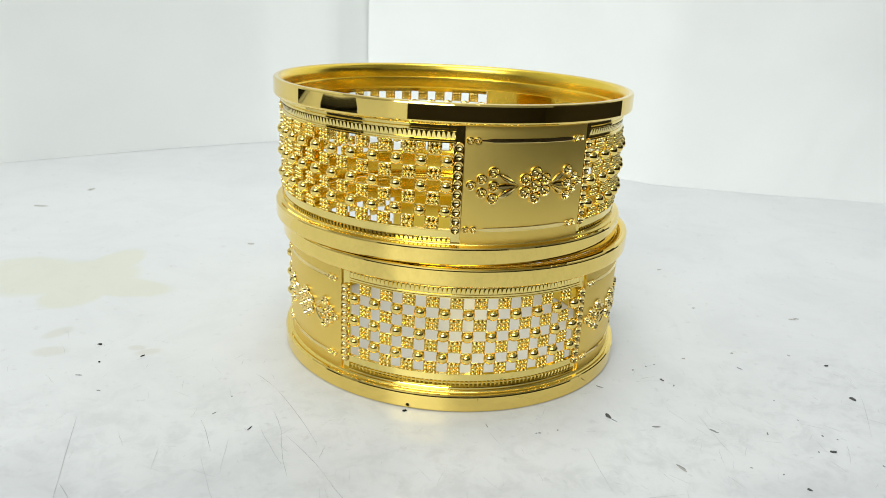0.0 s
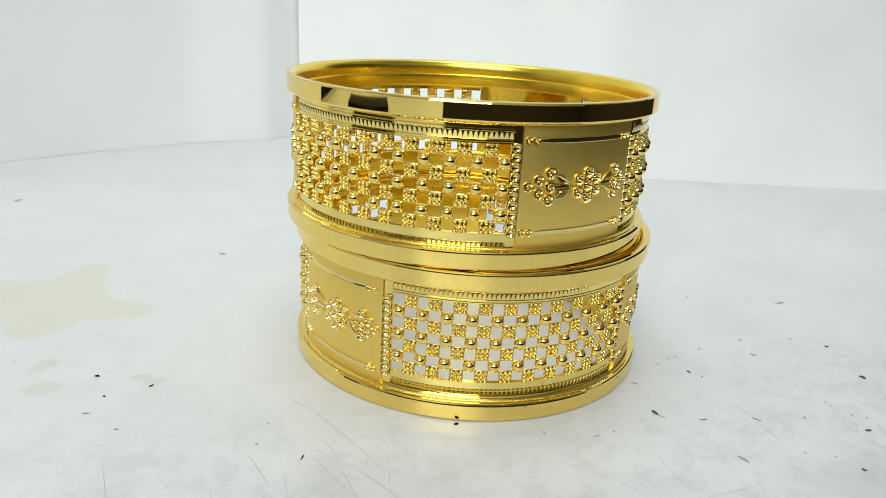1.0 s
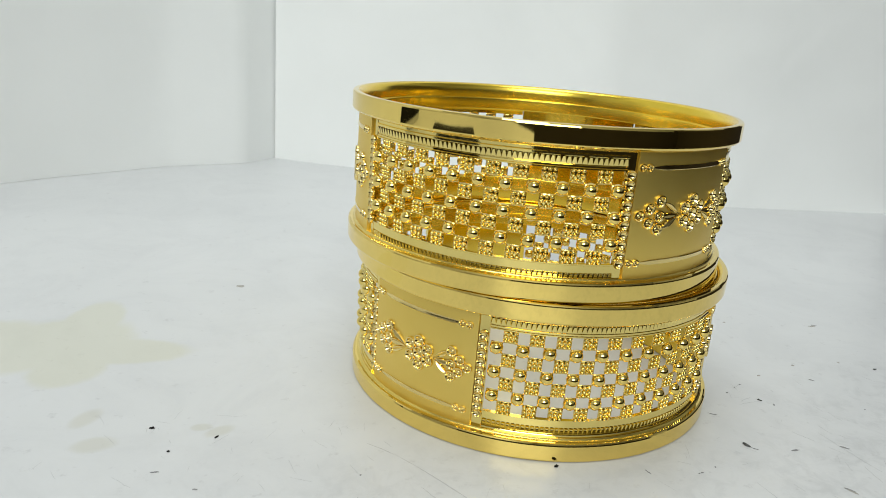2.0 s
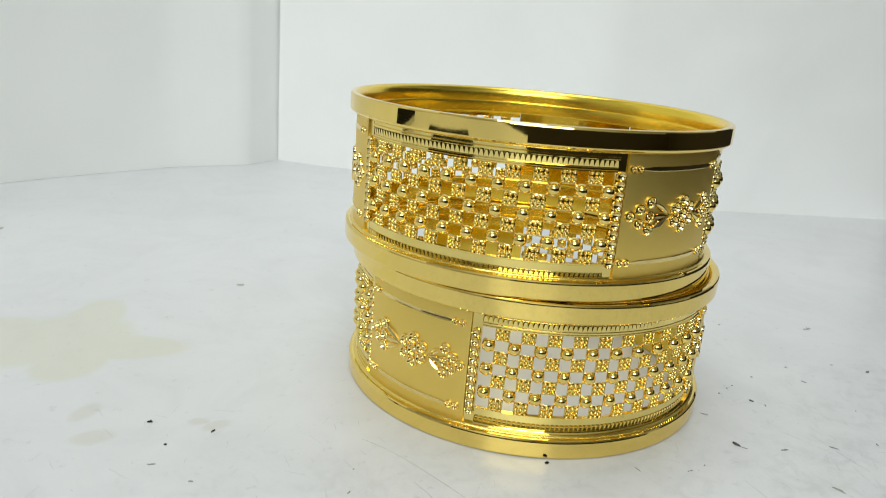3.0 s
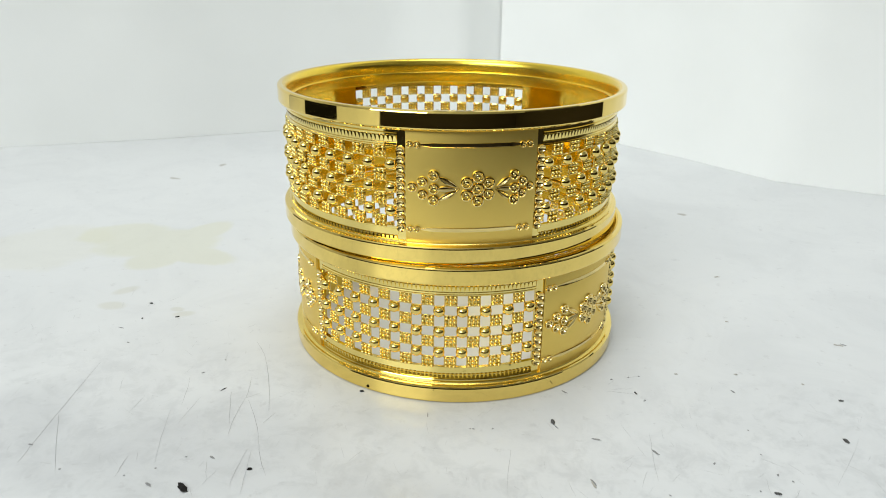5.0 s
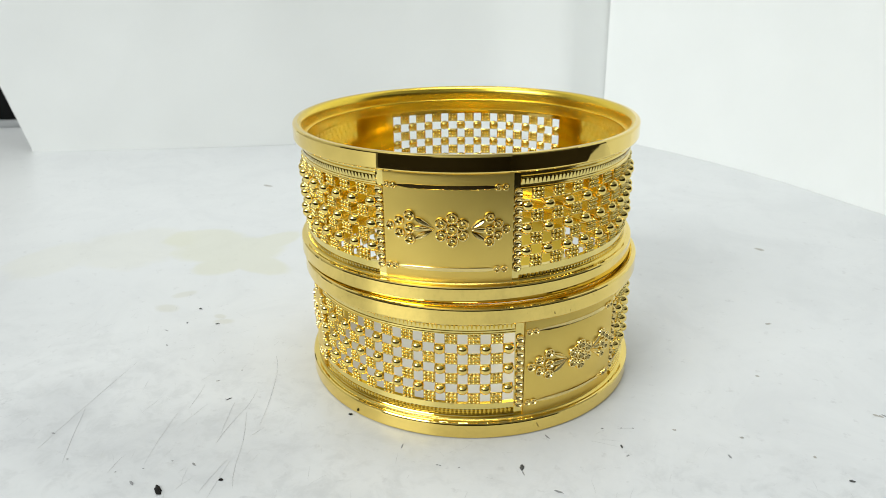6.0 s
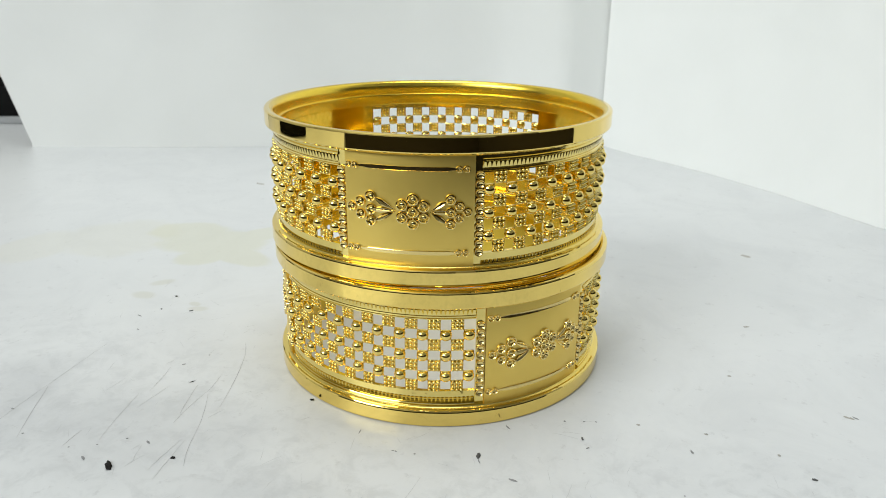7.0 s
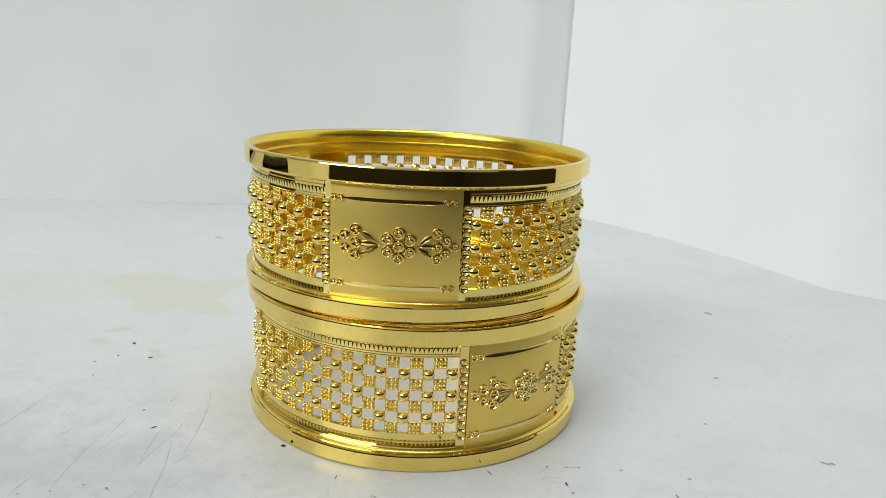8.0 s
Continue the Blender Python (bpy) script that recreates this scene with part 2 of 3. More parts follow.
def on_band(deg, z, r, turn=0.0, scale=1.0):
    """Where a piece sits on a bangle: its x runs round the band, its y up, its z outwards. Millimetres."""
    a = radians(deg)
    m = Matrix(((-math.sin(a), 0, math.cos(a), r * MM * math.cos(a)), (math.cos(a), 0, math.sin(a), r * MM * math.sin(a)), (0, 1, 0, z * MM), (0, 0, 0, 1)))
    return m @ Matrix.Rotation(radians(turn), 4, "Z") @ Matrix.Diagonal((scale, scale, scale, 1))


# ---- the setting ----
def build_room():
    floor = part("floor", box(4.2, 3.6, 0.05, 0, (0, 0.3, -0.785)), material=DARK_ROOM)
    tagged(floor, "unseen dark floor under the table, mirrored in the rims", "floor", kind="structure")
    ceil = part("ceiling", box(4.2, 3.6, 0.05, 0, (0, 0.3, 1.93)), material=CEILING_WHITE)
    tagged(ceil, "plain white painted room ceiling overhead", "ceiling", kind="structure")
    for name, sx, sy, x, y in (("wall_north", 4.2, 0.1, 0, 2.15), ("wall_east", 0.1, 3.6, 2.15, 0.3), ("wall_west", 0.1, 3.6, -2.15, 0.3)):
        foot = 1.0 if name == "wall_east" else -0.05
        w = part(name, box(sx, sy, 1.90 - foot, 0, (x, y, (1.90 + foot) / 2)), material=ROOM_WHITE)
        tagged(w, "plain white painted wall of the room", "wall", kind="structure")
        # unseen lower wall, added dark so that the polished rims mirror it
        d = part("dado", box(sx, sy, foot + 0.75, 0, (x, y, (foot - 0.75) / 2)), material=DARK_ROOM)
        tagged(d, "unseen dark lower wall, added for the dark reflection in the rims", "dado", kind="structure")
    # the wall with the assumed, unseen window: four pieces round the opening, over a dark dado
    x0, x1, z0, z1 = -1.05, 0.05, 0.67, 1.57
    bm = bmesh.new()
    for ax, bx, az, bz in ((-2.1, x0, 0.6, 1.9), (x1, 2.1, 0.6, 1.9), (x0, x1, 0.6, z0), (x0, x1, z1, 1.9)):
        piece = bmesh.ops.create_cube(bm, size=1.0)["verts"]
        for v in piece:
            v.co = Vector(((ax + bx) / 2 + v.co.x * (bx - ax), -1.45 + v.co.y * 0.1, (az + bz) / 2 + v.co.z * (bz - az)))
    tagged(part("wall_south", bm, material=ROOM_WHITE), "plain white painted wall with an opening for the assumed window", "wall", kind="structure")
    d = part("dado", box(4.2, 0.1, 1.35, 0, (0, -1.45, -0.075)), material=DARK_ROOM)
    tagged(d, "unseen dark lower wall, added for the dark reflection in the rims", "dado", kind="structure")
    win = tagged(new("assumed_window"), "plain white framed window, unseen, assumed round the front-left light", "window", kind="structure")
    win.location = (-0.50, -1.45, 1.12)
    for sx, sz, x, z in ((1.10, 0.03, 0, 0.435), (1.10, 0.03, 0, -0.435), (0.03, 0.84, -0.535, 0), (0.03, 0.84, 0.535, 0)):
        part("window_frame", box(sx, 0.05, sz, 0.004, (x, 0.0, z)), win, material=ROOM_WHITE)


def build_table():
    table = tagged(new("table"), "white laminate work table, scratched, stained and speckled with grit", "table")
    table.location = (0, 0, -0.76)
    outline = [(-0.65, 0.42), (-0.65, -0.36), (-0.165, -0.35), (-0.080, -0.172), (0.082, -0.130), (0.120, -0.088), (0.152, -0.020), (0.192, 0.060), (0.205, 0.42)]
    top = prism(outline, 0.735, 0.760)
    part("tabletop", top, table, material=TABLE_TOP, label="scuffed white laminate top with a yellowish dried spill")
    for x, y in ((-0.6, 0.37), (-0.6, -0.30), (0.12, -0.07), (0.16, 0.37)):
        part("leg", box(0.04, 0.04, 0.735, 0.003, (x, y, 0.3675)), table, material=STEEL)


def build_card(name, line, side, height, label, arch=0.0, cove=0.0, lean=0.0):
    """A standing sheet of white card that follows a line on the table; side: where its back lies.
    arch: how far its foot lifts between its ends; cove: how far its foot curls forward at the far end;
    lean: how far its far end slants outwards on its way up."""
    pts = [Vector((x * MM, y * MM)) for x, y in line]
    fine = []
    for p, q in zip(pts, pts[1:]):
        fine += [p.lerp(q, i / 6) for i in range(6)]
    fine.append(pts[-1])
    n = len(fine)
    bm = bmesh.new()
    cols = []
    for i, p in enumerate(fine):
        d = (fine[min(i + 1, n - 1)] - fine[max(i - 1, 0)]).normalized()
        out = side * Vector((-d.y, d.x))
        t = i / (n - 1)
        foot = arch * math.sin(math.pi * t) * MM
        curl = cove * min(1.0, 1.6 * t) * MM
        col = []
        for k in range(9):
            a = radians(90 * k / 8)
            col.append((p - out * curl * (1 - math.sin(a)), foot + curl * (1 - math.cos(a)) + 0.0002 * k))
        slant = d * lean * height * t ** 8
        col.append((p + slant * 0.5 + out * 0.0015 * math.sin(9 * t), 0.5 * height))
        col.append((p + slant, height))
        ring = [bm.verts.new((c.x, c.y, z)) for c, z in col]
        ring += [bm.verts.new((c.x + out.x * 0.003, c.y + out.y * 0.003, z)) for c, z in col[::-1]]
        cols.append(ring)
    m = len(cols[0])
    for p, q in zip(cols, cols[1:]):
        for k in range(m):
            bm.faces.new((p[k], q[k], q[(k + 1) % m], p[(k + 1) % m]))
    bm.faces.new(cols[0][::-1])
    bm.faces.new(cols[-1])
    return tagged(part(name, bm, material=WALL_PAPER, sharp=50), label, "backdrop", kind="structure")


build_room()
build_table()
build_card("backdrop", [(-36.5, 199.5), (-39.5, 196), (-51, 182.5), (-79, 172), (-112, 148.5), (-154, 113), (-192, 86), (-238, 56.5)], -1, 0.36, "shaded white card backdrop standing on the table", 0.08, 0.0, 0.27)
build_card("backdrop", [(-39, 196), (-20, 184.5), (-3, 177.5), (17, 167.5), (41, 153), (72, 130), (112, 123), (153, 119), (195, 115)], 1, 0.36, "bright white card backdrop meeting another sheet in a corner", 0.06, 0.0)


def build_clutter():
    dark = tagged(new("black_case"), "matt black flat case lying behind the backdrop", "case")
    dark.matrix_basis = pose(-0.3635, 0.0825, 0, 0, 0, 34)
    # flat grey strip, 4 mm high, below the black body
    part("base_strip", box(0.150, 0.080, 0.004, 0.0005, (0, 0, 0.002)), dark, material=GREY_STRIP, label="pale grey strip below the black body")
    part("body", box(0.152, 0.082, 0.014, 0.001, (0, 0, 0.011)), dark, material=BLACK_PLASTIC)
    part("lid", box(0.152, 0.082, 0.0042, 0.001, (0, 0, 0.0201)), dark, material=BLACK_PLASTIC)
    carton = tagged(new("carton"), "beige card carton stacked on a black case", "box")
    carton.matrix_basis = pose(-0.3635, 0.0825, 0.0222, 0, 0, 34)
    part("body", box(0.150, 0.080, 0.0140, 0.001, (0, 0, 0.0070)), carton, material=BEIGE_CARD)
    part("lid", box(0.153, 0.083, 0.0150, 0.001, (0, 0, 0.0216)), carton, material=BEIGE_CARD)

    # unseen stand-in: its black shape makes the dark patch mirrored in the rim
    pouch = tagged(new("pouch"), "matt black block added out of view to darken the rim reflection", "pouch")
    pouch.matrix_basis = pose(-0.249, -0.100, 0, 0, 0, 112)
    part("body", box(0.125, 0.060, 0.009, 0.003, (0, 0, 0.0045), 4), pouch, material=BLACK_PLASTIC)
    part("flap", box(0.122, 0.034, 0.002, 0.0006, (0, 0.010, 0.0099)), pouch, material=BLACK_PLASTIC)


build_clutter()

# ---- bangles ----
H = 23.5             # height of one bangle, mm
R_BODY = 29.70       # outer face of the satin panels
R_RIM = 30.85        # outer face of the rims
STEP = 7.10          # degrees from boss to boss
ROW = 3.63           # mm from boss row to boss row
Z_MID = 12.2         # height of the middle boss row
Z_ORN = 11.85        # height of the middle of an engraved spray
HALF_LATTICE = 37.6
HALF_PANEL = 19.3
LAT_LO, LAT_HI = Z_MID - 3.5 * ROW / 2, Z_MID + 3.5 * ROW / 2


def rim_profile(flip):
    inner = 29.22 if flip else 29.95
    pts = [(29.50, 20.62), (30.46, 20.62), (30.66, 20.69), (30.79, 20.83), (R_RIM, 21.00), (R_RIM, 23.16), (30.80, 23.31), (30.69, 23.43), (30.52, 23.50), (inner + 0.12, 23.50), (inner, 23.44), (inner, 20.62)]
    return [(r, H - z) for r, z in pts][::-1] if flip else pts


def boss_mesh():
    """A polished half ball on a square foot that fills one cell of the lattice."""
    bm = box(1.72 * MM, 1.70 * MM, 0.36 * MM, 0.10 * MM, segments=1)
    cap(bm, (0, 0, 0.06 * MM), 0.97 * MM, 1.02 * MM, 20, 7)
    cap(bm, (0, 0, -0.16 * MM), 0.70 * MM, 0.30 * MM, 12, 3, -1.0)
    return to_mesh("boss", bm, GOLD_BOSS, 50)


def plate_mesh():
    """A square plate with nine fine grains standing on it."""
    bm = box(2.06 * MM, 2.0 * MM, 0.22 * MM, 0.05 * MM, (0, 0, -0.06 * MM), segments=1)
    for i in (-1, 0, 1):
        for j in (-1, 0, 1):
            cap(bm, (i * 0.68 * MM, j * 0.66 * MM, -0.02 * MM), 0.325 * MM, 0.50 * MM, 10, 4)
            cap(bm, (i * 0.64 * MM, j * 0.625 * MM, -0.16 * MM), 0.27 * MM, 0.22 * MM, 6, 2, -1.0)
    return to_mesh("plate", bm, GOLD_CAST, 50)


def cup_mesh(name="ring"):
    """A diamond-cut cup: narrow lip, hollow, small centre pip. One millimetre in radius."""
    bm = bmesh.new()
    profile = [(1.04, -0.40), (0.99, 0.10), (0.94, 0.20), (0.80, 0.21), (0.72, 0.10), (0.56, -0.20), (0.44, -0.24), (0.32, -0.06), (0.16, 0.02)]
    sides = 18
    rings = [[bm.verts.new((r * MM * math.cos(2 * math.pi * i / sides), r * MM * math.sin(2 * math.pi * i / sides), h * MM)) for i in range(sides)] for r, h in profile]
    for p, q in zip(rings, rings[1:]):
        for i in range(sides):
            bm.faces.new((p[i], p[(i + 1) % sides], q[(i + 1) % sides], q[i]))
    bm.faces.new(rings[-1])
    return to_mesh(name, bm, GOLD_CUT, 40)


def dimple_mesh():
    """A bored dimple with a bright narrow lip and a plain round hollow. One millimetre in radius."""
    bm = bmesh.new()
    profile = [(1.03, -0.45), (1.0, 0.14), (0.93, 0.24), (0.84, 0.22), (0.72, 0.04), (0.52, -0.14), (0.30, -0.24), (0.12, -0.27)]
    sides = 16
    rings = [[bm.verts.new((r * MM * math.cos(2 * math.pi * i / sides), r * MM * math.sin(2 * math.pi * i / sides), h * MM)) for i in range(sides)] for r, h in profile]
    for p, q in zip(rings, rings[1:]):
        for i in range(sides):
            bm.faces.new((p[i], p[(i + 1) % sides], q[(i + 1) % sides], q[i]))
    bm.faces.new(rings[-1])
    return to_mesh("dimple", bm, GOLD_CUT, 40)


def petal_mesh(length, width):
    """A leaf-shaped cut, pointed at both ends, with raised lips and a valley between."""
    bm = bmesh.new()
    n = 10
    rows = []
    for i in range(n + 1):
        t = i / n
        w = width * max(0.08, math.sin(math.pi * t ** 1.5) ** 0.8)
        h = 0.04 + 0.21 * w / width
        rows.append([bm.verts.new((length * t * MM, y * MM, z * MM)) for y, z in ((-w / 2, -0.06), (-w * 0.40, h), (-w * 0.28, h), (0.0, 0.15 * h), (w * 0.28, h), (w * 0.40, h), (w / 2, -0.06))])
    for p, q in zip(rows, rows[1:]):
        for k in range(6):
            bm.faces.new((p[k], q[k], q[k + 1], p[k + 1]))
    bm.faces.new(rows[0])
    bm.faces.new(rows[-1][::-1])
    return to_mesh("petal", bm, GOLD_CUT, 25)


def rope_mesh(side):
    """A milled border along one lattice: a row of three-sided teeth beside a smooth ledge; side: 1 with the ledge above, -1 below."""
    bm = bmesh.new()
    count = 56
    pitch = 2 * HALF_LATTICE / count
    for i in range(count):
        m = on_band(-HALF_LATTICE + pitch * (i + 0.5), 0, 29.36)
        base = [bm.verts.new(m @ Vector((x * MM, y * MM, -0.03 * MM))) for x, y in ((-0.39, -0.50), (0.39, -0.50), (0.30, 0.48), (-0.30, 0.48))]
        top = [bm.verts.new(m @ Vector((x * MM, y * MM, z * MM))) for x, y, z in ((-0.35, -0.46, 0.03), (0.35, -0.46, 0.03), (0.13, 0.42, 0.21), (-0.13, 0.42, 0.21))]
        bm.faces.new(top)
        for k in range(4):
            bm.faces.new((base[k], base[(k + 1) % 4], top[(k + 1) % 4], top[k]))
    ledge = [(29.26, 0.50), (29.56, 0.52), (29.62, 0.60), (29.62, 0.86), (29.54, 0.98), (29.26, 1.00)]
    sweep(bm, ledge if side > 0 else [(r, -z) for r, z in ledge][::-1], -HALF_LATTICE, HALF_LATTICE, 40)
    return to_mesh("rope_border", bm, GOLD_CAST, 25)


def lattice_frame_mesh():
    """Rails above and below the openings, each with a bright bevel towards the border."""
    bm = bmesh.new()
    lo, hi, e = LAT_LO, LAT_HI, HALF_LATTICE
    sweep(bm, [(28.90, hi - 0.04), (29.58, hi - 0.04), (29.58, hi + 0.02), (29.58, hi + 0.12), (29.46, hi + 0.20), (29.46, 19.00), (29.32, 19.04), (29.32, 20.46), (29.44, 20.52), (29.44, 21.40), (29.20, 21.40), (28.90, 20.72)], -e, e, 40)
    sweep(bm, [(28.90, 2.78), (29.44, 2.78), (29.44, 3.18), (29.32, 3.24), (29.32, 4.76), (29.46, 4.80), (29.46, lo - 0.20), (29.58, lo - 0.12), (29.58, lo - 0.02), (29.58, lo + 0.04), (28.90, lo + 0.04)], -e, e, 40)
    return to_mesh("lattice", bm, GOLD_CAST, 30)


def panel_mesh():
    bm = bmesh.new()
    e = HALF_PANEL
    sweep(bm, [(28.95, 2.76), (R_BODY - 0.05, 2.76), (R_BODY, 2.9), (R_BODY, 20.55), (R_BODY - 0.05, 20.72), (28.95, 20.72)], -e, e, 28)
    return to_mesh("panel", bm, GOLD_SATIN, 35)


def strip_mesh():
    """The narrow upright between a panel and a lattice."""
    bm = bmesh.new()
    w = (60 - HALF_LATTICE - HALF_PANEL) / 2 - 0.16
    sweep(bm, [(28.92, 2.76), (29.36, 2.76), (29.36, 20.72), (28.92, 20.72)], -w, w, 3)
    return to_mesh("side_strip", bm, GOLD_CAST, 35)


def line_mesh(half, up):
    """A broad cut line: its face tips up or down, with a thin bright lip along the other edge; pointed at both ends."""
    bm = bmesh.new()
    pts = [(-0.04, 0.34), (0.06, 0.32), (0.13, -0.18), (0.15, -0.24), (0.10, -0.31), (-0.04, -0.33)]
    if not up:
        pts = [(r, -z) for r, z in pts][::-1]
    rings = []
    for i in range(25):
        f = 2 * i / 24 - 1
        a, w = radians(half * f), min(1.0, 0.25 + 3.0 * (1 - abs(f)))
        rings.append([bm.verts.new(((R_BODY + r * w) * MM * math.cos(a), (R_BODY + r * w) * MM * math.sin(a), z * w * MM)) for r, z in pts])
    n = len(pts)
    for p, q in zip(rings, rings[1:]):
        for k in range(n):
            bm.faces.new((p[k], q[k], q[(k + 1) % n], p[(k + 1) % n]))
    bm.faces.new(rings[0][::-1])
    bm.faces.new(rings[-1])
    return to_mesh("engraved_line", bm, GOLD_CUT, 20)


FILLET = [(29.30, 2.78), (30.40, 2.78), (30.20, 2.86), (29.92, 2.95), (29.76, 3.06), (29.66, 3.18), (29.30, 3.18)]
LININGS = ([(28.52, 18.85), (28.64, 18.68), (29.16, 18.66), (29.16, 20.95), (28.70, 20.90), (28.56, 20.80), (28.52, 20.65)],
           [(28.40, 0.30), (28.56, 0.06), (29.26, 0.03), (29.26, 5.00), (28.64, 4.98), (28.46, 4.90), (28.40, 4.75)],
           [(29.06, 20.75), (29.98, 20.75), (29.98, 23.43), (29.80, 23.41), (29.56, 23.28), (29.34, 23.02), (29.18, 22.60), (29.08, 22.0)])
# where the cups of a spray sit, mm round the band and up, and their radius
SPRAY = [(0.80, 0.0, 0.90)] + [(0.80 + x, z, 0.88) for x, z in ((-1.66, 0.97), (-1.66, -0.97), (0.02, 1.90), (0.02, -1.86), (1.63, 0.92), (1.63, -0.84))]
SPRAY += [(-8.95, 0.1, 0.72), (-7.45, 1.02, 0.76), (-7.40, -0.95, 0.76), (-5.75, 2.0, 0.82), (-5.68, -0.02, 0.80), (-5.75, -1.82, 0.82)]
SPRAY += [(8.95, 0.0, 0.68), (7.75, 0.95, 0.72), (7.65, -0.95, 0.72), (6.42, 1.98, 0.78), (6.46, -0.04, 0.76), (6.42, -1.88, 0.78)]
LEAVES = [(-1.85, -5.05, 1.72), (-1.85, -4.95, -0.02), (-1.85, -5.05, -1.62), (3.40, 5.80, 1.62), (3.40, 5.75, -0.02), (3.40, 5.80, -1.58)]
CORNERS = (-9.38, -8.28, 7.66, 8.78)


def build_bangle(turns, drops):
    """One bangle; turns: by how many degrees each of its three lattices is set off from its even place; drops: by how many millimetres it sits low."""
    bangle = tagged(new("bangle"), "wide gold bangle with pierced lattice and engraved satin panels", "bangle", "stacked bangles")
    part("top_rim", sweep(bmesh.new(), rim_profile(False), 0, 360, 180), bangle, material=GOLD_RIM, sharp=3.2, label="mirror-polished gold rim")
    part("bottom_rim", sweep(bmesh.new(), rim_profile(True), 0, 360, 180), bangle, material=GOLD_RIM, sharp=3.2, label="mirror-polished gold rim")
    part("moulding", sweep(bmesh.new(), FILLET, 0, 360, 180), bangle, material=GOLD_SOFT, label="soft concave moulding beside the rim")
    part("moulding", sweep(bmesh.new(), [(r, H - z) for r, z in FILLET][::-1], 0, 360, 180), bangle, material=GOLD_SOFT, label="soft concave moulding beside the rim")
    for lining in LININGS:
        part("inner_sleeve", sweep(bmesh.new(), lining, 0, 360, 120), bangle, material=GOLD_INSIDE, label="smooth satin gold lining inside the band")
    boss, plate, ring, dimple, rope_top, rope_bottom = boss_mesh(), plate_mesh(), cup_mesh(), dimple_mesh(), rope_mesh(1), rope_mesh(-1)
    frame_me, panel_me, strip_me, line_up, line_down = lattice_frame_mesh(), panel_mesh(), strip_mesh(), line_mesh(15.4, True), line_mesh(15.4, False)
    leaf_long, leaf_short = petal_mesh(3.6, 0.95), petal_mesh(2.9, 0.90)
    back = to_mesh("inner_face", sweep(bmesh.new(), [(28.86, 4.6), (28.93, 4.6), (28.93, 19.0), (28.86, 19.0)], -HALF_PANEL - 2.6, HALF_PANEL + 2.6, 28), GOLD_BACK)
    deg = lambda x: math.degrees(x / 29.85)
    for k in range(3):
        # pierced lattice
        lat = part("lattice", frame_me, bangle, Matrix.Translation((0, 0, -drops[k] * MM)) @ Matrix.Rotation(radians(60 + 120 * k + turns[k]), 4, "Z"), "pierced chequered lattice with polished bosses")
        part("rope_border", rope_top, lat, Matrix.Translation((0, 0, 19.62 * MM)))
        part("rope_border", rope_bottom, lat, Matrix.Translation((0, 0, 4.12 * MM)))
        for i in range(11):
            for j in (-1, 0, 1):
                part("boss", boss, lat, on_band((i - 5) * STEP, Z_MID + j * ROW, 29.36))
        for i in range(10):
            for j in range(4):
                part("plate", plate, lat, on_band((i - 4.5) * STEP, Z_MID + (j - 1.5) * ROW, 29.34))
        # engraved satin panel
        pan = part("panel", panel_me, bangle, Matrix.Rotation(radians(120 * k), 4, "Z"), "satin gold panel engraved with a flower spray")
        part("inner_face", back, pan, label="smooth polished inner face")
        for x, z, r in SPRAY:
            part("ring", ring, pan, on_band(deg(x), Z_ORN + z, R_BODY + 0.20, 0, 1.08 * r))
        for x0, x1, dz in LEAVES:
            part("petal", leaf_long if x0 < 0 else leaf_short, pan, on_band(deg(x0), Z_ORN + dz * 0.05, R_BODY + 0.03, math.degrees(math.atan2(dz, x1 - x0))))
        for z in (Z_ORN + 6.5, Z_ORN - 6.5):
            part("engraved_line", line_up if z > 12 else line_down, pan, Matrix.Translation((0.0, 0, z * MM)))
            for x in CORNERS:
                part("ring", ring, pan, on_band(deg(x), z, R_BODY + 0.13, 0, 0.56))
        # uprights with a row of dimples
        for s in (-1, 1):
            c = s * (HALF_PANEL + (60 - HALF_LATTICE - HALF_PANEL) / 2)
            strip = part("side_strip", strip_me, bangle, Matrix.Rotation(radians(120 * k + c), 4, "Z"), "upright strip of diamond-cut dimples")
            for i in range(10):
                part("dimple", dimple, strip, on_band(0, 5.30 + 1.33 * i, 29.62, 0, 0.70))
    return bangle


lower = build_bangle((0.0, 0.0, 0.0), (0.0, 0.0, 0.0))
lower.matrix_basis = pose(0, 0, 0, 0, 0, -25.1)
upper = build_bangle((-0.9, 0.0, 0.5), (0.75, 0.70, 0.70))
upper.matrix_basis = pose(-0.0015, 0.0011, 0.02351, 0, 0, -66.7)
part("inner_lip", sweep(bmesh.new(), [(28.98, 22.5), (29.14, 22.6), (29.14, 23.30), (28.42, 23.26), (28.22, 23.12), (28.22, 22.8)], 0, 360, 120), lower, material=GOLD_SOFT, label="narrow inner lip below the upper edge")


# ---- grit and scratches on the table ----
def crumb(name, x, y, length, width, height, deg, material, label):
    """A small chip of grit, uneven, lying on the table. Millimetres."""
    rng = random.Random(int(x * 977 + y * 31))
    bm = bmesh.new()
    bmesh.ops.create_icosphere(bm, subdivisions=2, radius=0.5)
    p1, p2 = rng.uniform(0, 6.28), rng.uniform(0, 6.28)
    for v in bm.verts:
        a = math.atan2(v.co.y, v.co.x)
        s = 0.92 + 0.22 * math.sin(2 * a + p1) + 0.16 * math.sin(5 * a + p2) + rng.uniform(-0.22, 0.22)
        v.co = Vector((v.co.x * length * s * MM, v.co.y * width * s * MM, max(0.0, (v.co.z + 0.25) * height * s) * MM))
    ob = part(name, bm, None, pose(x * MM, y * MM, 0.00001, 0, 0, deg), material=material)
    return tagged(ob, label, "grit", "grit on the table")


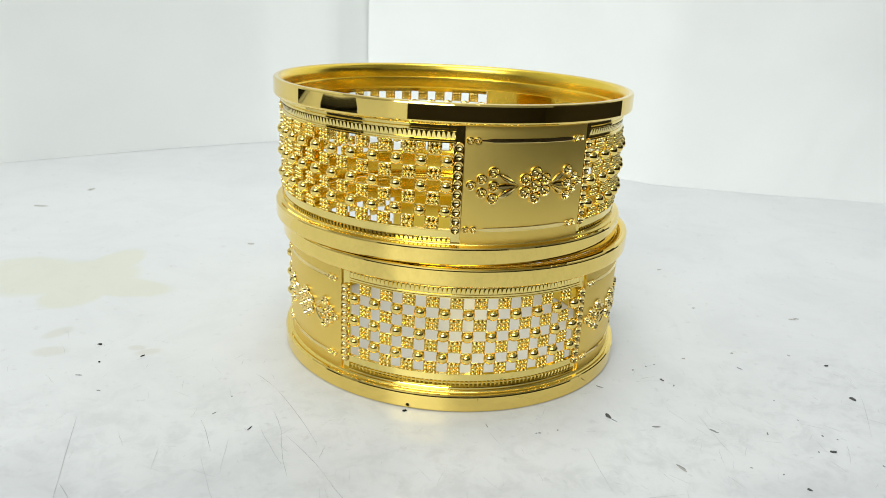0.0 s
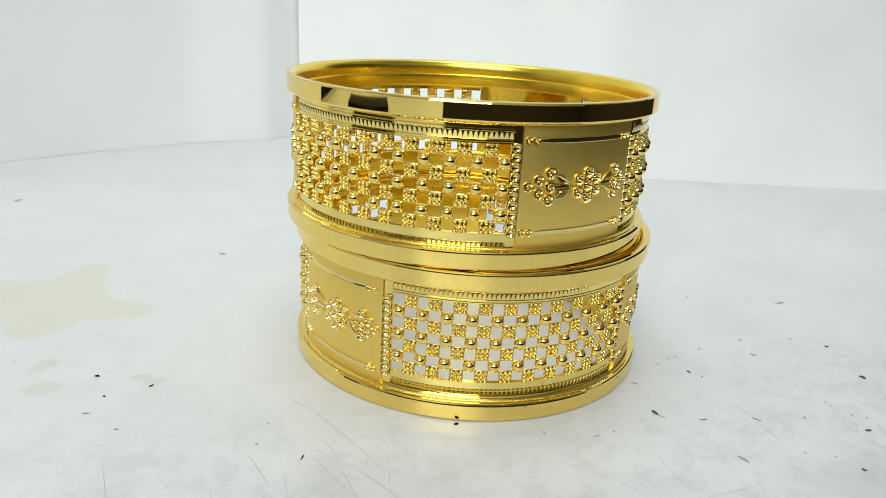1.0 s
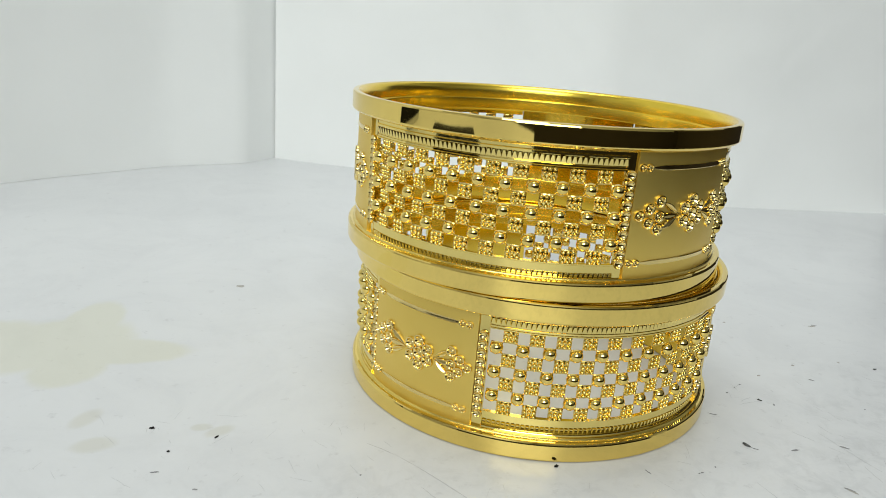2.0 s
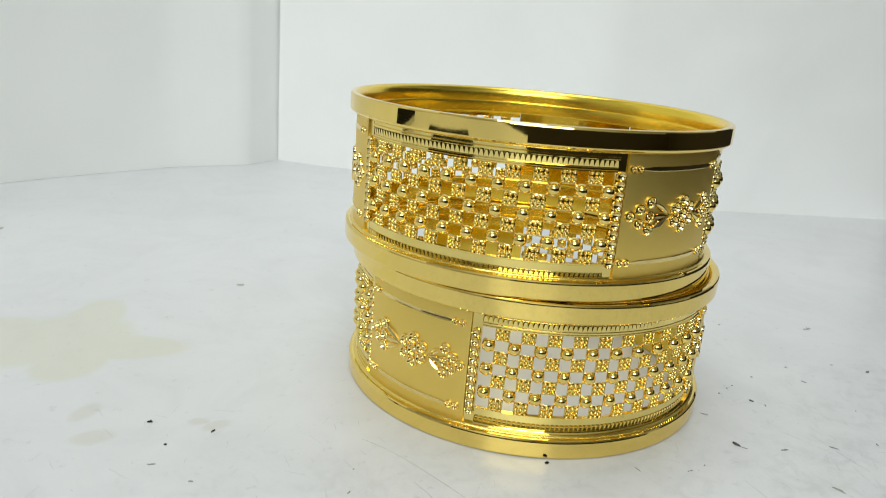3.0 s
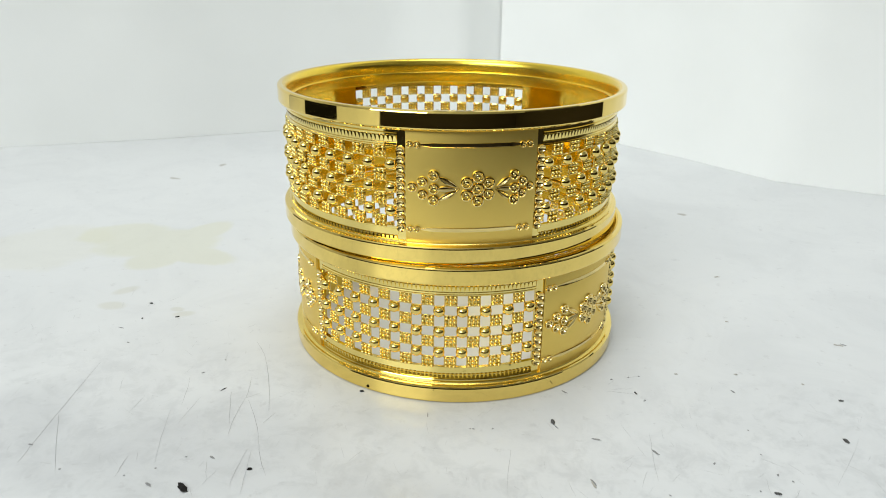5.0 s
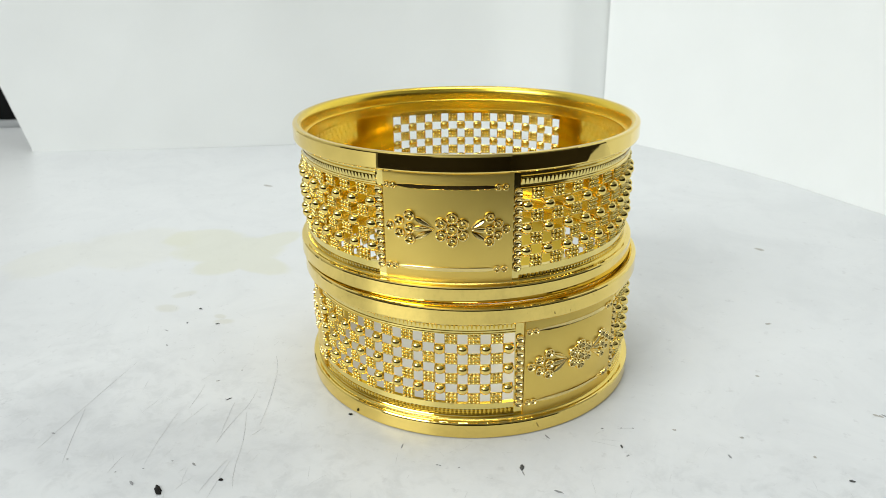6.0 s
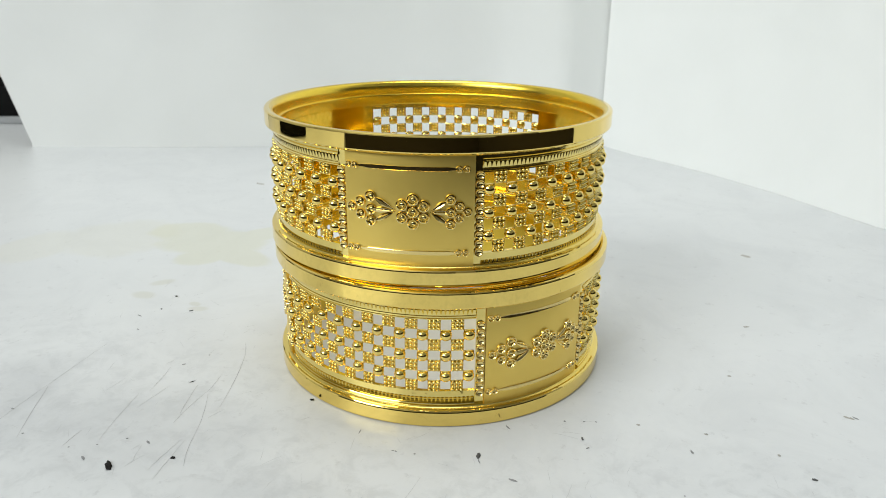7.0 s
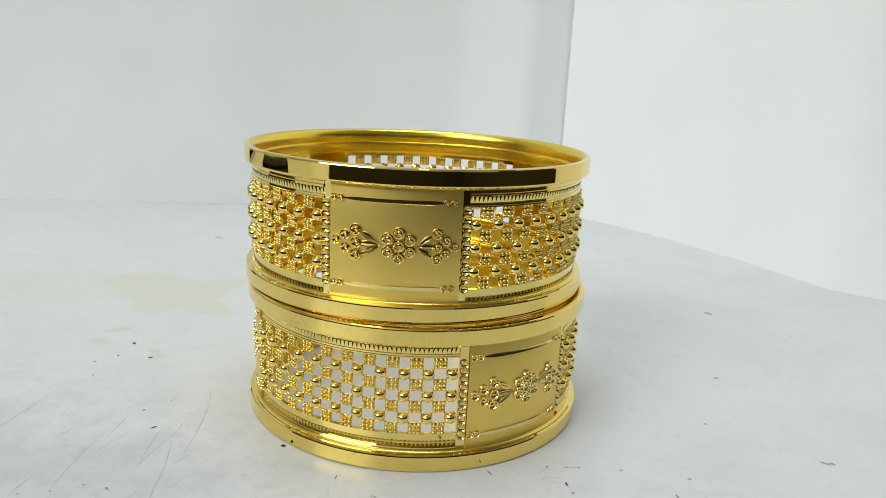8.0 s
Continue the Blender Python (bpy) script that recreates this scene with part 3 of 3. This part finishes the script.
BLACK_CHIPS = [(-61.2, -14.5, 0.9, 0.6, -18), (-52.3, -17.9, 1.1, 0.45, 65), (-58.4, -20.8, 0.7, 0.4, -13), (-6.5, -31.1, 0.8, 0.75, -2), (69.2, -8.4, 1.0, 0.6, -15), (68.0, -20.3, 1.3, 0.95, -64), (25.2, -29.6, 1.4, 1.0, -50), (57.0, -36.3, 1.1, 0.8, -22), (49.3, -45.7, 0.9, 0.55, -17), (36.9, -17.0, 0.9, 0.5, -51), (-19.8, -60.8, 2.8, 1.35, -18), (-13.3, -54.5, 0.8, 0.85, 19), (-28.5, -37.9, 1.7, 0.2, 69)]
GREY_CHIPS = [(32.1, -31.9, 1.9, 0.5, 8), (40.8, -32.3, 1.7, 0.6, -36), (33.0, -42.0, 1.7, 0.55, -49), (52.4, -11.2, 1.3, 0.5, -42), (25.5, -20.4, 1.3, 0.5, -31), (6.1, -34.1, 1.3, 0.25, -74), (73.1, 12.9, 1.3, 0.6, -33), (62.8, -39.3, 0.5, 0.45, -44), (25.9, -30.7, 1.4, 0.25, -50), (-59.6, -25.4, 1.2, 0.4, -4), (-54.3, -29.8, 0.8, 0.4, -2), (-34.8, -34.5, 0.7, 0.35, 53), (-24.6, -61.7, 1.5, 0.7, -27), (-46.7, -59.8, 0.9, 0.5, -2), (-19.8, -53.9, 1.3, 0.5, -25)]
PALE_CHIPS = [(33.0, -42.2, 1.7, 0.5, -60), (43.1, -8.4, 0.7, 0.4, -10), (53.1, -5.2, 0.7, 0.4, -33), (72.5, 12.4, 1.1, 0.5, -23), (63.9, -4.9, 0.7, 0.4, -48), (-110.4, 85.6, 3.0, 1.8, 70), (-115.5, 66.0, 3.6, 1.6, 10), (42.9, 83.5, 2.4, 1.4, 0), (51.1, 39.2, 1.2, 0.7, 30), (71.8, 12.4, 1.2, 0.5, 0), (52.4, 16.0, 0.9, 0.5, 0), (-50.1, 42.9, 2.0, 1.0, 0)]
TINY_DOTS = [(32.6, -13.8), (38.5, -18.6), (13.4, -35.4), (13.9, -35.3), (16.7, -34.3), (54.8, -36.5), (57.4, -32.0), (49.0, -32.1), (43.1, -41.3), (47.1, -42.5), (59.3, -32.9), (55.5, -27.9), (54.1, -22.1), (43.2, -8.3), (53.2, -5.0), (-33.6, -29.5), (-38.4, -62.9), (-29.0, -61.2), (-25.9, -58.5), (-23.4, -55.0), (48.9, -32.4), (57.4, -32.2), (32.6, -13.9), (35.3, -12.2), (37.0, -11.3), (38.4, -18.9)]
for x, y, l, w, a in BLACK_CHIPS:
    crumb("grit_chip", x, y, 0.85 * l, 0.8 * w, 0.3 * w + 0.08, a, CRUMB_DARK if x > 20 else CRUMB_BLACK, "small dark grey chip of grit on the white table" if x > 20 else "small black chip of grit on the white table")
for x, y, l, w, a in GREY_CHIPS:
    crumb("grit_chip", x, y, 0.85 * l, 0.7 * w, 0.12, a, CRUMB_GREY, "flat dark grey flake of grit on the white table")
for x, y, l, w, a in PALE_CHIPS:
    crumb("grit_chip", x, y, l, w, 0.12, a, CRUMB_TAN, "pale grey flake on the white table")
for x, y in TINY_DOTS:
    crumb("grit_dot", x, y, 0.34, 0.26, 0.12, 0, CRUMB_GREY, "tiny dark speck on the white table")

SCRATCHES_NEAR = [(-54.0, -37.3, -46.3, -60.3), (-46.3, -60.3, -45.1, -63.7), (-48.7, -52.4, -38.1, -64.1), (-31.4, -57.5, -29.9, -61.9), (-36.0, -36.5, -32.3, -44.0), (-26.8, -38.2, -22.0, -46.1), (-26.2, -33.1, -23.6, -39.1), (-23.6, -39.1, -20.8, -48.4), (-22.9, -39.3, -15.6, -48.3), (-15.6, -48.3, -10.5, -55.0), (-31.7, -22.1, -27.9, -25.8), (-27.9, -25.8, -18.2, -41.0), (-16.9, -41.4, -17.3, -44.3)]
SCRATCHES_FAINT = [(-30.7, -40.9, -29.6, -48.5), (-46.6, -40.3, -44.3, -43.9), (-39.5, -43.5, -38.6, -48.7), (-33.1, -45.5, -26.7, -57.7), (-15.5, -50.6, -11.8, -59.4), (-16.1, -50.7, -14.1, -58.4), (-20.0, -55.0, -17.8, -58.2), (20.5, -38.5, 22.2, -48.1), (39.6, -27.8, 40.4, -33.6), (40.5, -32.9, 41.5, -38.8), (44.4, -36.1, 43.3, -38.3), (32.2, -18.0, 36.5, -17.3), (70.1, -18.7, 65.1, -31.7), (60.0, -34.5, 58.2, -39.0), (76.7, -8.7, 77.6, -10.4), (34.8, -12.6, 36.8, -11.4), (67.8, -33.4, 66.6, -35.1), (70.3, -29.2, 71.6, -33.8), (31.5, -48.0, 21.6, -50.4), (24.9, -19.7, 26.1, -21.5), (39.9, -37.1, 39.4, -41.1)]


def scratch_geometry(bm, x0, y0, x1, y1, width, rng):
    """A thin wandering groove line with tapering ends, flush on the table."""
    p, q = Vector((x0, y0)), Vector((x1, y1))
    d = q - p
    side = Vector((-d.y, d.x)).normalized()
    n = 7
    bend = rng.uniform(-0.03, 0.03) * d.length
    rows = []
    for i in range(n + 1):
        t = i / n
        c = p + d * t + side * (bend * math.sin(math.pi * t) + rng.uniform(-0.05, 0.05))
        w = width * (0.25 + 0.75 * math.sin(math.pi * min(max(t, 0.05), 0.95))) * rng.uniform(0.7, 1.2)
        rows.append([bm.verts.new(((c + side * s * w / 2).x * MM, (c + side * s * w / 2).y * MM, z)) for s, z in ((-1, 0.0), (0, 0.00001), (1, 0.0))])
    for a, b in zip(rows, rows[1:]):
        for k in range(2):
            bm.faces.new((a[k], b[k], b[k + 1], a[k + 1]))


def build_scratches():
    rng = random.Random(11)
    for lines, width, mat, label in ((SCRATCHES_NEAR, 0.06, SCRATCH_DARK, "thin dark scratch worn into the white table"), (SCRATCHES_FAINT, 0.06, SCRATCH_PALE, "faint grey scratch in the white table")):
        for x0, y0, x1, y1 in lines:
            bm = bmesh.new()
            scratch_geometry(bm, x0, y0, x1, y1, width, rng)
            ob = part("scratch", bm, None, Matrix.Translation((0, 0, 0.00003)), material=mat)
            tagged(ob, label, "scratch", "scratches on the table")
    bm = bmesh.new()
    for _ in range(280):
        x, y = rng.uniform(-80, 90), rng.uniform(-66, -12)
        if x * x + y * y < 34 ** 2:
            continue
        a, l = radians(rng.gauss(100, 40)), rng.uniform(0.5, 3.6)
        scratch_geometry(bm, x, y, x + l * math.cos(a), y + l * math.sin(a), rng.uniform(0.025, 0.055), rng)
    ob = part("hairline_scratches", bm, None, Matrix.Translation((0, 0, 0.00002)), material=SCRATCH_PALE)
    tagged(ob, "many hairline scuffs across the white table", "scratches", kind="stuff")


build_scratches()
